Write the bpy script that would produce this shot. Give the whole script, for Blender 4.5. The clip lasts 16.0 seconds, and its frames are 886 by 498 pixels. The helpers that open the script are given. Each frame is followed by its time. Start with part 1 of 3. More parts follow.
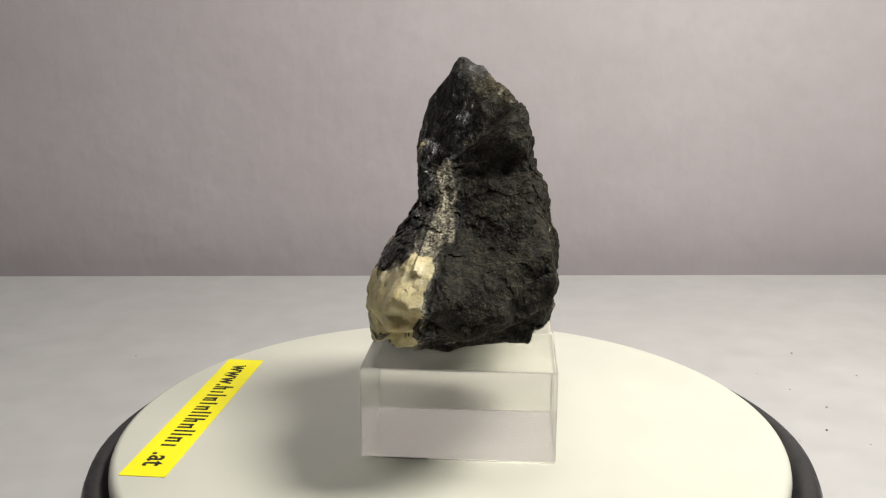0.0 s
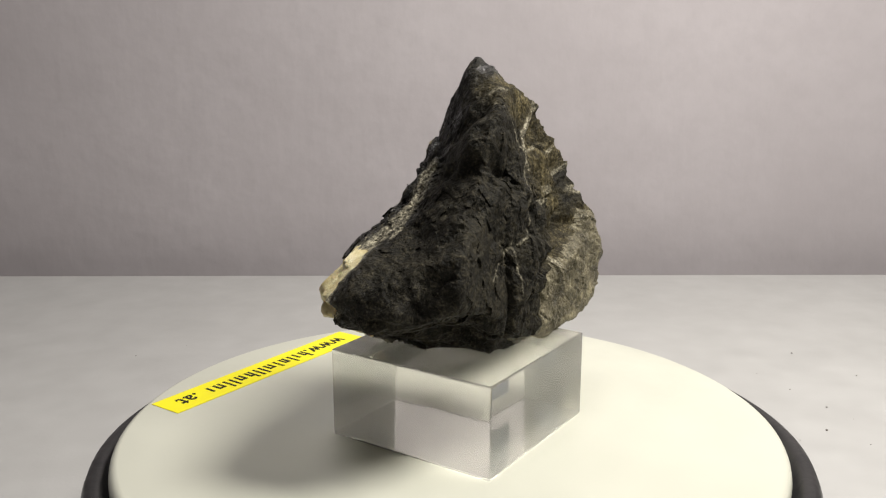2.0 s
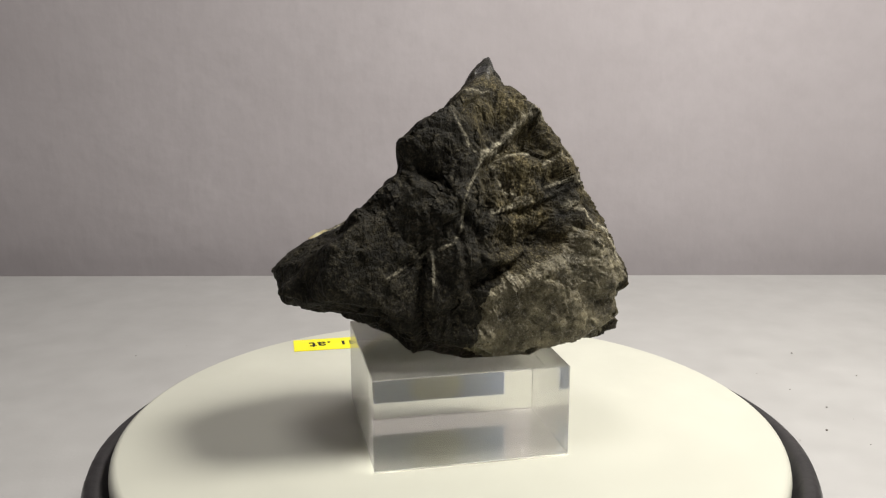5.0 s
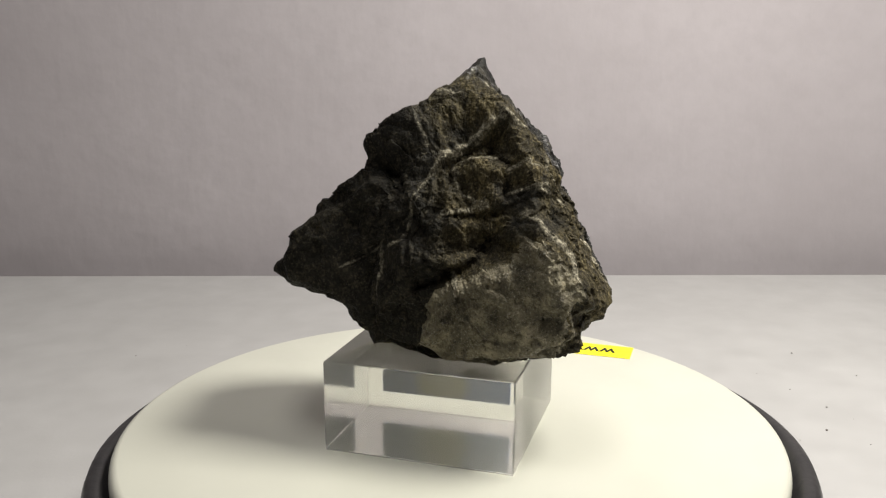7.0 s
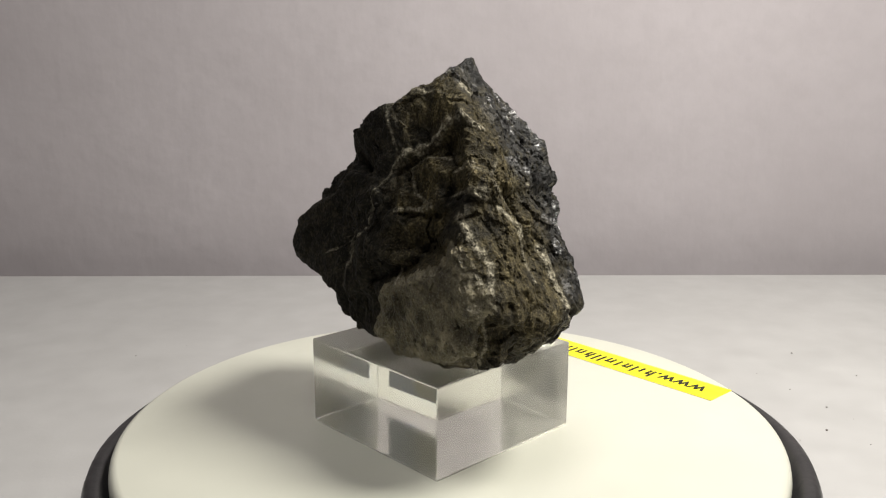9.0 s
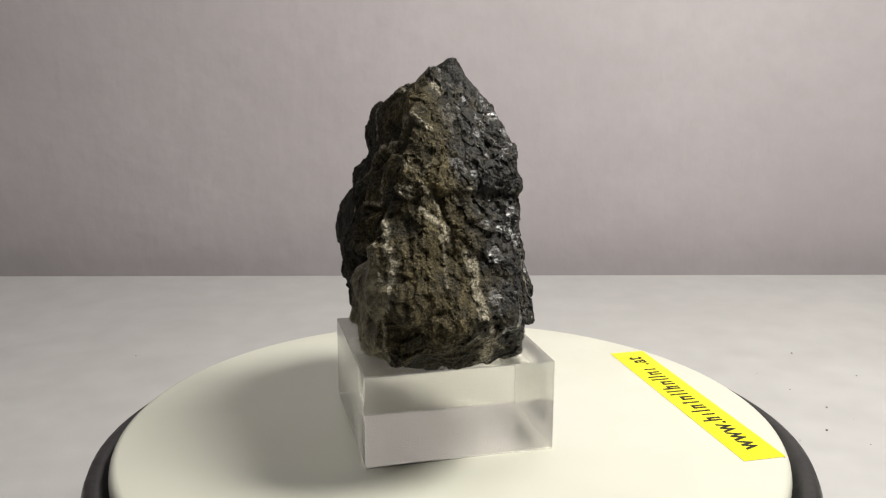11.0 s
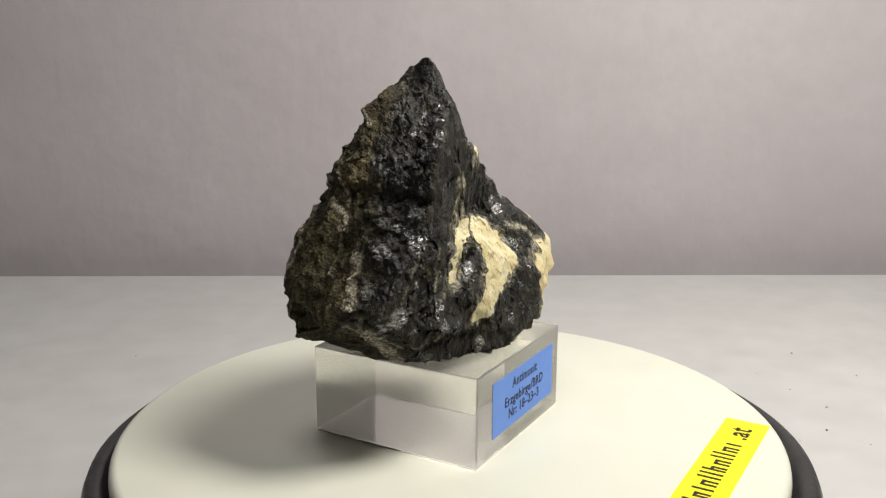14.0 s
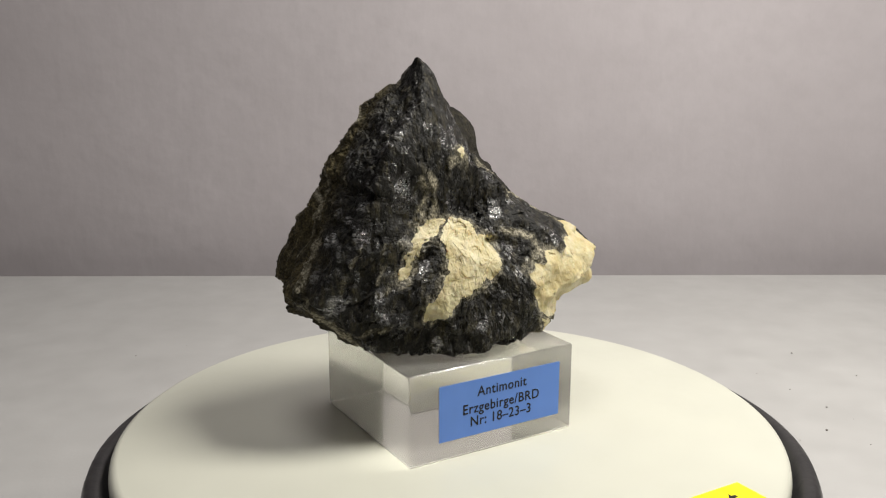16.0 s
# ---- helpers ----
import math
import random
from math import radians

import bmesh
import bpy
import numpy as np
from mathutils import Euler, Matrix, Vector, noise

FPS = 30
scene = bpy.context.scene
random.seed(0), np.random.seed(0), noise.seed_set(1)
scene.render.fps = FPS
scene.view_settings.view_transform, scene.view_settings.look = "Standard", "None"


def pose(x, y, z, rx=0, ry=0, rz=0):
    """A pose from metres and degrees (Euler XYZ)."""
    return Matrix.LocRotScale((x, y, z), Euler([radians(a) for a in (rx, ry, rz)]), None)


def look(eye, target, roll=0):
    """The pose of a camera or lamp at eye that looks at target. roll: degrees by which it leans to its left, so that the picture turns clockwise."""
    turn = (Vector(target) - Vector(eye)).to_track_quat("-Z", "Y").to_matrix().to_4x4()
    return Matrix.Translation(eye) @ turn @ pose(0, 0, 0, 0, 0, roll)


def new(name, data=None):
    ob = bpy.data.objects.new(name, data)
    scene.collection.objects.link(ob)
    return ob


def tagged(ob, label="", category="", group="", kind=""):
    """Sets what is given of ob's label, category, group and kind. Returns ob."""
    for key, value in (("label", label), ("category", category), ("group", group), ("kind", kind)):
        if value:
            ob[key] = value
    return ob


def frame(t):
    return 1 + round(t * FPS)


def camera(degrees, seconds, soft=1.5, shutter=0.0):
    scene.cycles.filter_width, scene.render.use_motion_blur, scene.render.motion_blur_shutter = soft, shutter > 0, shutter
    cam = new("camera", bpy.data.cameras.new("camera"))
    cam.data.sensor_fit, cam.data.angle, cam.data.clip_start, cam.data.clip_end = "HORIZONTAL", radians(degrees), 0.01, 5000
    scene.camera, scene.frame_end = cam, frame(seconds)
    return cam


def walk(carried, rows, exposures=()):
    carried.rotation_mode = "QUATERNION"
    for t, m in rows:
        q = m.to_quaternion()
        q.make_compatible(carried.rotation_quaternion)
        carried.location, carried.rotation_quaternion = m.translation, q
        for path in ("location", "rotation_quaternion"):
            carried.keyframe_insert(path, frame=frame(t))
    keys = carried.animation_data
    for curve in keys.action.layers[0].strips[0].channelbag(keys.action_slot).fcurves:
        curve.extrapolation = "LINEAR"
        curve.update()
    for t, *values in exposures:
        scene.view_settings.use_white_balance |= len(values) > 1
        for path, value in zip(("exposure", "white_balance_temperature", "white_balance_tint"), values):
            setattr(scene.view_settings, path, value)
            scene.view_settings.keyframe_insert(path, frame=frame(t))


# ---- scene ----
# ---- camera: it stands still on a support in front of the table ----
cam = camera(52.91, 16.0, soft=1.2)
EYE = pose(-0.0020, -0.1904, 0.0813, 90 - 12.27, 0, 0) @ pose(0, 0, 0, 0, 0, -0.1)
walk(cam, [(0, EYE), (16, EYE)], exposures=[(0, 0.06), (2, 0.08), (3.3, 0.0), (4, -0.06), (5.2, 0.04), (6.5, 0.10), (9, 0.13), (11.3, 0.05), (15, 0.05), (16, -0.06)])

# ---- light: a desk lamp to the right, a room lamp overhead ----
TABLE = -0.040        # table top; the plate's top is z = 0
EDGE = 0.298          # far edge of the table
WALL = 0.330          # wall behind the table

room = bpy.data.worlds.new("room")
scene.world = room
room.use_nodes = True
room.node_tree.nodes["Background"].inputs[0].default_value = (0.95, 0.97, 1.0, 1)
room.node_tree.nodes["Background"].inputs[1].default_value = 0.02


def lamp(name, eye, target, size, watts, colour):
    data = bpy.data.lights.new(name, "AREA")
    data.shape, data.size, data.energy, data.color = "DISK", size, watts, colour
    ob = new(name, data)
    ob.matrix_world = look(eye, target)
    return ob


lamp("desk_lamp_light", (0.197, -0.032, 0.345), (0.08, 0.14, 0.05), 0.14, 2.38, (1.0, 0.965, 0.89))
lamp("room_lamp_light", (-0.10, -0.22, 1.30), (0.0, 0.0, 0.0), 0.45, 4.7, (1.0, 0.97, 0.95))


# ---- materials ----
def material(name):
    m = bpy.data.materials.new(name)
    m.use_nodes = True
    return m, m.node_tree.nodes, m.node_tree.links, m.node_tree.nodes["Principled BSDF"]


def node(nodes, kind, **inputs):
    n = nodes.new(kind)
    for key, value in inputs.items():
        n.inputs[key.replace("_", " ")].default_value = value
    return n


def coords(nodes, links, scale=(1, 1, 1)):
    tex, mapping = nodes.new("ShaderNodeTexCoord"), nodes.new("ShaderNodeMapping")
    mapping.inputs["Scale"].default_value = scale
    links.new(tex.outputs["Object"], mapping.inputs["Vector"])
    return mapping.outputs["Vector"]


def noise_tex(nodes, links, where, scale, detail=4.0, rough=0.55):
    n = node(nodes, "ShaderNodeTexNoise", Scale=scale, Detail=detail, Roughness=rough)
    links.new(where, n.inputs["Vector"])
    return n.outputs["Fac"]


def ramp(nodes, links, fac, stops):
    r = nodes.new("ShaderNodeValToRGB")
    while len(r.color_ramp.elements) < len(stops):
        r.color_ramp.elements.new(0.5)
    for e, (at, colour) in zip(r.color_ramp.elements, stops):
        e.position, e.color = at, (*colour, 1) if len(colour) == 3 else colour
    links.new(fac, r.inputs["Fac"])
    return r.outputs["Color"]


def grey(v):
    return (v, v, v)


def blend(nodes, links, fac, a, b, mode="MIX"):
    n = nodes.new("ShaderNodeMix")
    n.data_type, n.blend_type = "RGBA", mode
    for value, socket in ((fac, n.inputs[0]), (a, n.inputs[6]), (b, n.inputs[7])):
        if isinstance(value, (int, float)):
            socket.default_value = value
        elif isinstance(value, tuple):
            socket.default_value = (*value, 1)
        else:
            links.new(value, socket)
    return n.outputs[2]


def math_node(nodes, links, op, a, b=0.0, clamp=False):
    n = nodes.new("ShaderNodeMath")
    n.operation, n.use_clamp = op, clamp
    for value, socket in ((a, n.inputs[0]), (b, n.inputs[1])):
        if isinstance(value, (int, float)):
            socket.default_value = value
        else:
            links.new(value, socket)
    return n.outputs[0]


def bump(nodes, links, height, strength, distance, normal=None):
    b = node(nodes, "ShaderNodeBump", Strength=strength, Distance=distance)
    links.new(height, b.inputs["Height"])
    if normal is not None:
        links.new(normal, b.inputs["Normal"])
    return b.outputs["Normal"]


def glints(nodes, links, where, scale, tilt):
    """Normals that differ from crystal grain to crystal grain."""
    cells = node(nodes, "ShaderNodeTexVoronoi", Scale=scale)
    links.new(where, cells.inputs["Vector"])
    centred, scaled, added, unit = (nodes.new("ShaderNodeVectorMath") for _ in range(4))
    centred.operation, scaled.operation, added.operation, unit.operation = "SUBTRACT", "SCALE", "ADD", "NORMALIZE"
    centred.inputs[1].default_value = (0.5, 0.5, 0.5)
    links.new(cells.outputs["Color"], centred.inputs[0])
    links.new(centred.outputs[0], scaled.inputs[0])
    if isinstance(tilt, float):
        scaled.inputs["Scale"].default_value = tilt
    else:
        links.new(tilt, scaled.inputs["Scale"])
    geo = nodes.new("ShaderNodeNewGeometry")
    links.new(geo.outputs["Normal"], added.inputs[0])
    links.new(scaled.outputs[0], added.inputs[1])
    links.new(added.outputs[0], unit.inputs[0])
    return unit.outputs[0], cells


def nodes_split(nodes, links, colour):
    s = nodes.new("ShaderNodeSeparateColor")
    links.new(colour, s.inputs[0])
    return s.outputs[2]


def attribute(nodes, name):
    a = nodes.new("ShaderNodeAttribute")
    a.attribute_name = name
    return a.outputs["Fac"]


def rock_material():
    m, n, l, p = material("dark_ore")
    at = coords(n, l)
    crystal, brown, vein, mirror = (attribute(n, k) for k in ("crystal", "brown", "vein", "mirror"))
    broad, fine, grain = noise_tex(n, l, at, 150, 5), noise_tex(n, l, at, 700, 5, 0.65), noise_tex(n, l, at, 2200, 3)
    streak = noise_tex(n, l, coords(n, l, (1, 0.8, 0.22)), 900, 5, 0.6)
    slate = ramp(n, l, broad, [(0.3, (0.010, 0.0095, 0.0082)), (0.55, (0.021, 0.020, 0.0168)), (0.75, (0.042, 0.039, 0.031))])
    slate = blend(n, l, ramp(n, l, fine, [(0.50, grey(0)), (0.74, grey(0.7))]), slate, (0.105, 0.097, 0.074))
    earthy = ramp(n, l, streak, [(0.3, (0.024, 0.021, 0.014)), (0.5, (0.062, 0.054, 0.032)), (0.7, (0.16, 0.14, 0.085))])
    ore = ramp(n, l, fine, [(0.3, (0.008, 0.0076, 0.0072)), (0.58, (0.017, 0.0162, 0.0148)), (0.78, (0.048, 0.044, 0.035))])
    flecks = math_node(n, l, "MULTIPLY", ramp(n, l, grain, [(0.56, grey(0)), (0.68, grey(0.45))]),
                       ramp(n, l, noise_tex(n, l, coords(n, l, (1.2, 1, 0.9)), 260, 5, 0.65), [(0.40, grey(0)), (0.60, grey(1))]))
    slate = blend(n, l, math_node(n, l, "MULTIPLY", flecks, 0.55), slate, (0.17, 0.155, 0.115))
    earthy = blend(n, l, flecks, earthy, (0.31, 0.27, 0.175))
    slate = blend(n, l, 1.0, slate, (1.02, 0.97, 0.86), "MULTIPLY")
    earthy = blend(n, l, 1.0, earthy, (1.30, 1.23, 1.06), "MULTIPLY")
    colour = blend(n, l, brown, slate, earthy)
    facet, cells = glints(n, l, coords(n, l, (1, 1, 0.5)), 1500, 0.8)
    split = nodes_split(n, l, cells.outputs["Color"])
    bright = math_node(n, l, "MULTIPLY", ramp(n, l, split, [(0.92, grey(0)), (0.95, grey(1))]), ramp(n, l, fine, [(0.36, grey(0.2)), (0.5, grey(1))]))
    plate_facet, plates = glints(n, l, coords(n, l, (1, 1, 0.7)), 340, 0.75)
    large = ramp(n, l, nodes_split(n, l, plates.outputs["Color"]), [(0.86, grey(0)), (0.87, grey(1))])
    bright = math_node(n, l, "MAXIMUM", bright, math_node(n, l, "MULTIPLY", large, ramp(n, l, fine, [(0.38, grey(0.3)), (0.48, grey(1))])))
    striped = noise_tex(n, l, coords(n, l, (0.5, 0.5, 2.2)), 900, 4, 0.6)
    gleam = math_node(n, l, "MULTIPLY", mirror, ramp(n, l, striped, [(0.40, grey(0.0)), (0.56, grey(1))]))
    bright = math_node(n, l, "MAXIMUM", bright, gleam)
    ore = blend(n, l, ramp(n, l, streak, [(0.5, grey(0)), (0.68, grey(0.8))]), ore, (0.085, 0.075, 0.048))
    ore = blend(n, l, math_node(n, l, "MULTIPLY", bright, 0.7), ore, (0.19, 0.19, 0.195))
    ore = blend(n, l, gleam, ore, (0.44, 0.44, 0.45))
    colour = blend(n, l, crystal, colour, ore)
    pale = ramp(n, l, grain, [(0.3, (0.27, 0.245, 0.18)), (0.7, (0.56, 0.52, 0.41))])
    broken = math_node(n, l, "MULTIPLY", vein, ramp(n, l, fine, [(0.36, grey(0.1)), (0.58, grey(1))]))
    colour = blend(n, l, broken, colour, pale)
    colour = blend(n, l, 1.0, colour, ramp(n, l, grain, [(0.36, grey(0.40)), (0.62, grey(1.0))]), "MULTIPLY")
    colour = blend(n, l, 1.0, colour, (0.98, 0.97, 0.94), "MULTIPLY")
    l.new(colour, p.inputs["Base Color"])
    shine = math_node(n, l, "MULTIPLY", crystal, math_node(n, l, "SUBTRACT", 1.0, vein))
    metal = math_node(n, l, "MULTIPLY", shine, bright)
    l.new(metal, p.inputs["Metallic"])
    rough = math_node(n, l, "SUBTRACT", 0.62, math_node(n, l, "ADD", math_node(n, l, "MULTIPLY", shine, 0.12), math_node(n, l, "MULTIPLY", metal, 0.24)))
    l.new(math_node(n, l, "ADD", rough, math_node(n, l, "MULTIPLY", math_node(n, l, "SUBTRACT", fine, 0.5), 0.35)), p.inputs["Roughness"])
    l.new(math_node(n, l, "ADD", 0.14, math_node(n, l, "MULTIPLY", shine, 0.12)), p.inputs["Specular IOR Level"])
    plain = n.new("ShaderNodeNewGeometry").outputs["Normal"]
    lean = n.new("ShaderNodeMix")
    lean.data_type = "VECTOR"
    l.new(math_node(n, l, "ADD", 0.15, math_node(n, l, "MULTIPLY", shine, 0.40)), lean.inputs[0])
    l.new(plain, lean.inputs[4])
    l.new(facet, lean.inputs[5])
    slab = n.new("ShaderNodeMix")
    slab.data_type = "VECTOR"
    l.new(math_node(n, l, "MULTIPLY", math_node(n, l, "MULTIPLY", shine, math_node(n, l, "MAXIMUM", large, mirror)), 0.75), slab.inputs[0])
    l.new(lean.outputs[1], slab.inputs[4])
    l.new(plate_facet, slab.inputs[5])
    normal = bump(n, l, grain, 0.6, 0.0004, slab.outputs[1])
    fibre = noise_tex(n, l, coords(n, l, (1, 1, 0.16)), 2400, 3, 0.6)
    normal = bump(n, l, math_node(n, l, "MULTIPLY", fibre, crystal), 0.5, 0.0004, normal)
    normal = bump(n, l, math_node(n, l, "MULTIPLY", noise_tex(n, l, at, 330, 4, 0.6), math_node(n, l, "SUBTRACT", 1.0, crystal)), 0.55, 0.0016, normal)
    l.new(bump(n, l, math_node(n, l, "MULTIPLY", fine, math_node(n, l, "SUBTRACT", 1.0, math_node(n, l, "MULTIPLY", crystal, 0.45))), 0.8, 0.0008, normal), p.inputs["Normal"])
    return m


def calcite_material(name, deep, mid, pale):
    m, n, l, p = material(name)
    at = coords(n, l)
    broad, fine = noise_tex(n, l, at, 220, 5), noise_tex(n, l, at, 900, 5, 0.65)
    colour = ramp(n, l, broad, [(0.3, deep), (0.5, mid), (0.7, pale)])
    colour = blend(n, l, ramp(n, l, fine, [(0.66, grey(0)), (0.80, grey(0.5))]), colour, (0.30, 0.22, 0.10))
    pits = noise_tex(n, l, at, 420, 5, 0.7)
    colour = blend(n, l, ramp(n, l, pits, [(0.28, grey(0.9)), (0.40, grey(0))]), colour, (0.14, 0.11, 0.06))
    l.new(colour, p.inputs["Base Color"])
    p.inputs["Roughness"].default_value = 0.5
    p.inputs["Subsurface Weight"].default_value = 0.25
    p.inputs["Subsurface Radius"].default_value = (0.9, 0.6, 0.3)
    p.inputs["Subsurface Scale"].default_value = 0.0015
    facet, _ = glints(n, l, at, 600, 0.2)
    facet = bump(n, l, pits, 0.5, 0.0007, facet)
    l.new(bump(n, l, fine, 0.5, 0.0005, facet), p.inputs["Normal"])
    return m


def quartz_material():
    m, n, l, p = material("grey_quartz")
    at = coords(n, l)
    broad, fine = noise_tex(n, l, at, 170, 6, 0.6), noise_tex(n, l, at, 1300, 4, 0.7)
    colour = ramp(n, l, broad, [(0.3, (0.055, 0.048, 0.031)), (0.5, (0.14, 0.122, 0.078)), (0.72, (0.31, 0.275, 0.18))])
    clouds = noise_tex(n, l, at, 420, 5, 0.65)
    colour = blend(n, l, 1.0, colour, ramp(n, l, clouds, [(0.32, grey(0.38)), (0.5, grey(0.95)), (0.68, grey(1.45))]), "MULTIPLY")
    colour = blend(n, l, ramp(n, l, fine, [(0.60, grey(0)), (0.75, grey(0.7))]), colour, (0.38, 0.35, 0.26))
    colour = blend(n, l, ramp(n, l, fine, [(0.25, grey(0.8)), (0.38, grey(0))]), colour, (0.07, 0.05, 0.028))
    specks = noise_tex(n, l, at, 2600, 2)
    colour = blend(n, l, ramp(n, l, specks, [(0.58, grey(0)), (0.72, grey(0.45))]), colour, (0.42, 0.38, 0.28))
    colour = blend(n, l, ramp(n, l, specks, [(0.30, grey(0.8)), (0.42, grey(0))]), colour, (0.035, 0.03, 0.02))
    l.new(colour, p.inputs["Base Color"])
    p.inputs["Roughness"].default_value = 0.42
    p.inputs["Specular IOR Level"].default_value = 0.3
    facet, _ = glints(n, l, at, 1500, 0.35)
    l.new(bump(n, l, fine, 0.7, 0.0006, bump(n, l, clouds, 0.6, 0.0016, facet)), p.inputs["Normal"])
    return m


def acrylic_material():
    """Clear acrylic, hazy with dust, smears and fine polishing marks."""
    m, n, l, p = material("clear_acrylic")
    at = coords(n, l)
    p.inputs["Base Color"].default_value = (0.99, 0.987, 0.955, 1)
    p.inputs["Transmission Weight"].default_value = 1.0
    p.inputs["IOR"].default_value = 1.49
    smear = noise_tex(n, l, at, 90, 4)
    l.new(ramp(n, l, smear, [(0.35, grey(0.05)), (0.75, grey(0.16))]), p.inputs["Roughness"])
    dust, through_dust, haze, both = (n.new(k) for k in ("ShaderNodeBsdfDiffuse", "ShaderNodeBsdfTranslucent", "ShaderNodeMixShader", "ShaderNodeMixShader"))
    for bsdf in (dust, through_dust):
        bsdf.inputs["Color"].default_value = (0.90, 0.89, 0.84, 1)
    haze.inputs[0].default_value = 0.6
    l.new(dust.outputs[0], haze.inputs[1])
    l.new(through_dust.outputs[0], haze.inputs[2])
    specks = ramp(n, l, noise_tex(n, l, at, 900, 3, 0.6), [(0.74, grey(0.0)), (0.80, grey(0.5))])
    amount = blend(n, l, 1.0, ramp(n, l, smear, [(0.3, grey(0.18)), (0.7, grey(0.23))]), specks, "LIGHTEN")
    l.new(amount, both.inputs[0])
    l.new(p.outputs[0], both.inputs[1])
    l.new(haze.outputs[0], both.inputs[2])
    l.new(both.outputs[0], n["Material Output"].inputs["Surface"])
    return m


def painted(name, dark, light, scale, rough=0.5, relief=0.0, relief_scale=300, spots=0.0):
    m, n, l, p = material(name)
    at = coords(n, l)
    colour = ramp(n, l, noise_tex(n, l, at, scale, 5), [(0.3, dark), (0.7, light)])
    if spots:
        dots = noise_tex(n, l, at, 1600, 2)
        colour = blend(n, l, ramp(n, l, dots, [(0.70, grey(0)), (0.78, grey(spots))]), colour, tuple(0.35 * c for c in dark))
    l.new(colour, p.inputs["Base Color"])
    l.new(ramp(n, l, noise_tex(n, l, at, scale * 4, 3), [(0.3, grey(rough - 0.08)), (0.7, grey(rough + 0.08))]), p.inputs["Roughness"])
    if relief:
        height = noise_tex(n, l, at, relief_scale, 5)
        l.new(bump(n, l, height, 0.6, relief), p.inputs["Normal"])
    return m


def wall_material():
    """Old lilac wall paint over uneven plaster: low swells, roller grain and fine scratches that lean a little."""
    m, n, l, p = material("wall_paint")
    at = coords(n, l)
    colour = ramp(n, l, noise_tex(n, l, at, 11, 5), [(0.3, (0.43, 0.395, 0.41)), (0.7, (0.475, 0.44, 0.457))])
    colour = blend(n, l, ramp(n, l, noise_tex(n, l, at, 120, 5, 0.6), [(0.35, grey(0.35)), (0.6, grey(0))]), colour, (0.41, 0.375, 0.39))
    l.new(colour, p.inputs["Base Color"])
    p.inputs["Roughness"].default_value = 0.72
    p.inputs["Specular IOR Level"].default_value = 0.35
    tilted = n.new("ShaderNodeMapping")
    tilted.inputs["Rotation"].default_value = (0, radians(14), 0)
    tilted.inputs["Scale"].default_value = (1.0, 1.0, 0.28)
    l.new(at, tilted.inputs["Vector"])
    swell = bump(n, l, noise_tex(n, l, at, 14, 3), 0.6, 0.0042)
    trowel = bump(n, l, noise_tex(n, l, tilted.outputs["Vector"], 70, 3, 0.5), 0.5, 0.0008, swell)
    l.new(bump(n, l, noise_tex(n, l, at, 260, 4, 0.5), 0.5, 0.00022, trowel), p.inputs["Normal"])
    return m


def backing_material():
    """The glued side of the label: bluish paper with an olive blot of glue."""
    m, n, l, p = material("label_backing")
    at = coords(n, l)
    far = n.new("ShaderNodeVectorMath")
    far.operation = "DISTANCE"
    far.inputs[1].default_value = (-0.0171, -0.0030, 0.0085)
    l.new(at, far.inputs[0])
    edge = math_node(n, l, "ADD", math_node(n, l, "MULTIPLY", far.outputs["Value"], 100.0), math_node(n, l, "MULTIPLY", noise_tex(n, l, at, 260, 4), 0.5))
    blot = ramp(n, l, edge, [(0.75, (0.60, 0.58, 0.42)), (1.0, (0.45, 0.53, 0.72))])
    l.new(blend(n, l, ramp(n, l, noise_tex(n, l, at, 120, 4), [(0.35, grey(0)), (0.7, grey(0.5))]), blot, (0.72, 0.72, 0.70)), p.inputs["Base Color"])
    p.inputs["Roughness"].default_value = 0.7
    return m


ROCK, QUARTZ, ACRYLIC = rock_material(), quartz_material(), acrylic_material()
CALCITE = calcite_material("cream_calcite", (0.47, 0.39, 0.20), (0.57, 0.50, 0.30), (0.66, 0.60, 0.41))
AMBER = calcite_material("amber_calcite", (0.45, 0.36, 0.175), (0.56, 0.485, 0.275), (0.66, 0.60, 0.41))
PLASTIC = painted("white_plastic", (0.56, 0.56, 0.482), (0.595, 0.594, 0.512), 40, 0.42, 0.00002, 900, spots=0.0)
BLACK = painted("black_plastic", (0.010, 0.010, 0.011), (0.022, 0.021, 0.021), 120, 0.38, 0.00004, 1500)
WALLPAINT = wall_material()
TABLETOP = painted("table_laminate", (0.43, 0.423, 0.415), (0.48, 0.473, 0.465), 60, 0.55, 0.0001, 500, spots=0.25)
ROOMPAINT = painted("room_paint", (0.55, 0.53, 0.50), (0.63, 0.61, 0.58), 3, 0.9)
YELLOW = painted("yellow_tape", (0.86, 0.77, 0.0), (0.93, 0.84, 0.004), 60, 0.35)
BACKING = backing_material()
BLUE = painted("blue_label_paper", (0.105, 0.235, 0.66), (0.125, 0.265, 0.72), 90, 0.55)
INK = painted("black_ink", (0.004, 0.004, 0.004), (0.008, 0.008, 0.008), 200, 0.75)
GRIT = painted("dark_grit", (0.06, 0.05, 0.04), (0.12, 0.10, 0.08), 900, 0.9)


# ---- mesh helpers ----
def part(name, bm, material_, parent=None, label="", smooth=False):
    me = bpy.data.meshes.new(name)
    bm.to_mesh(me)
    bm.free()
    me.materials.append(material_)
    if smooth:
        me.polygons.foreach_set("use_smooth", [True] * len(me.polygons))
    ob = new(name, me)
    ob.parent = parent
    return tagged(ob, label)


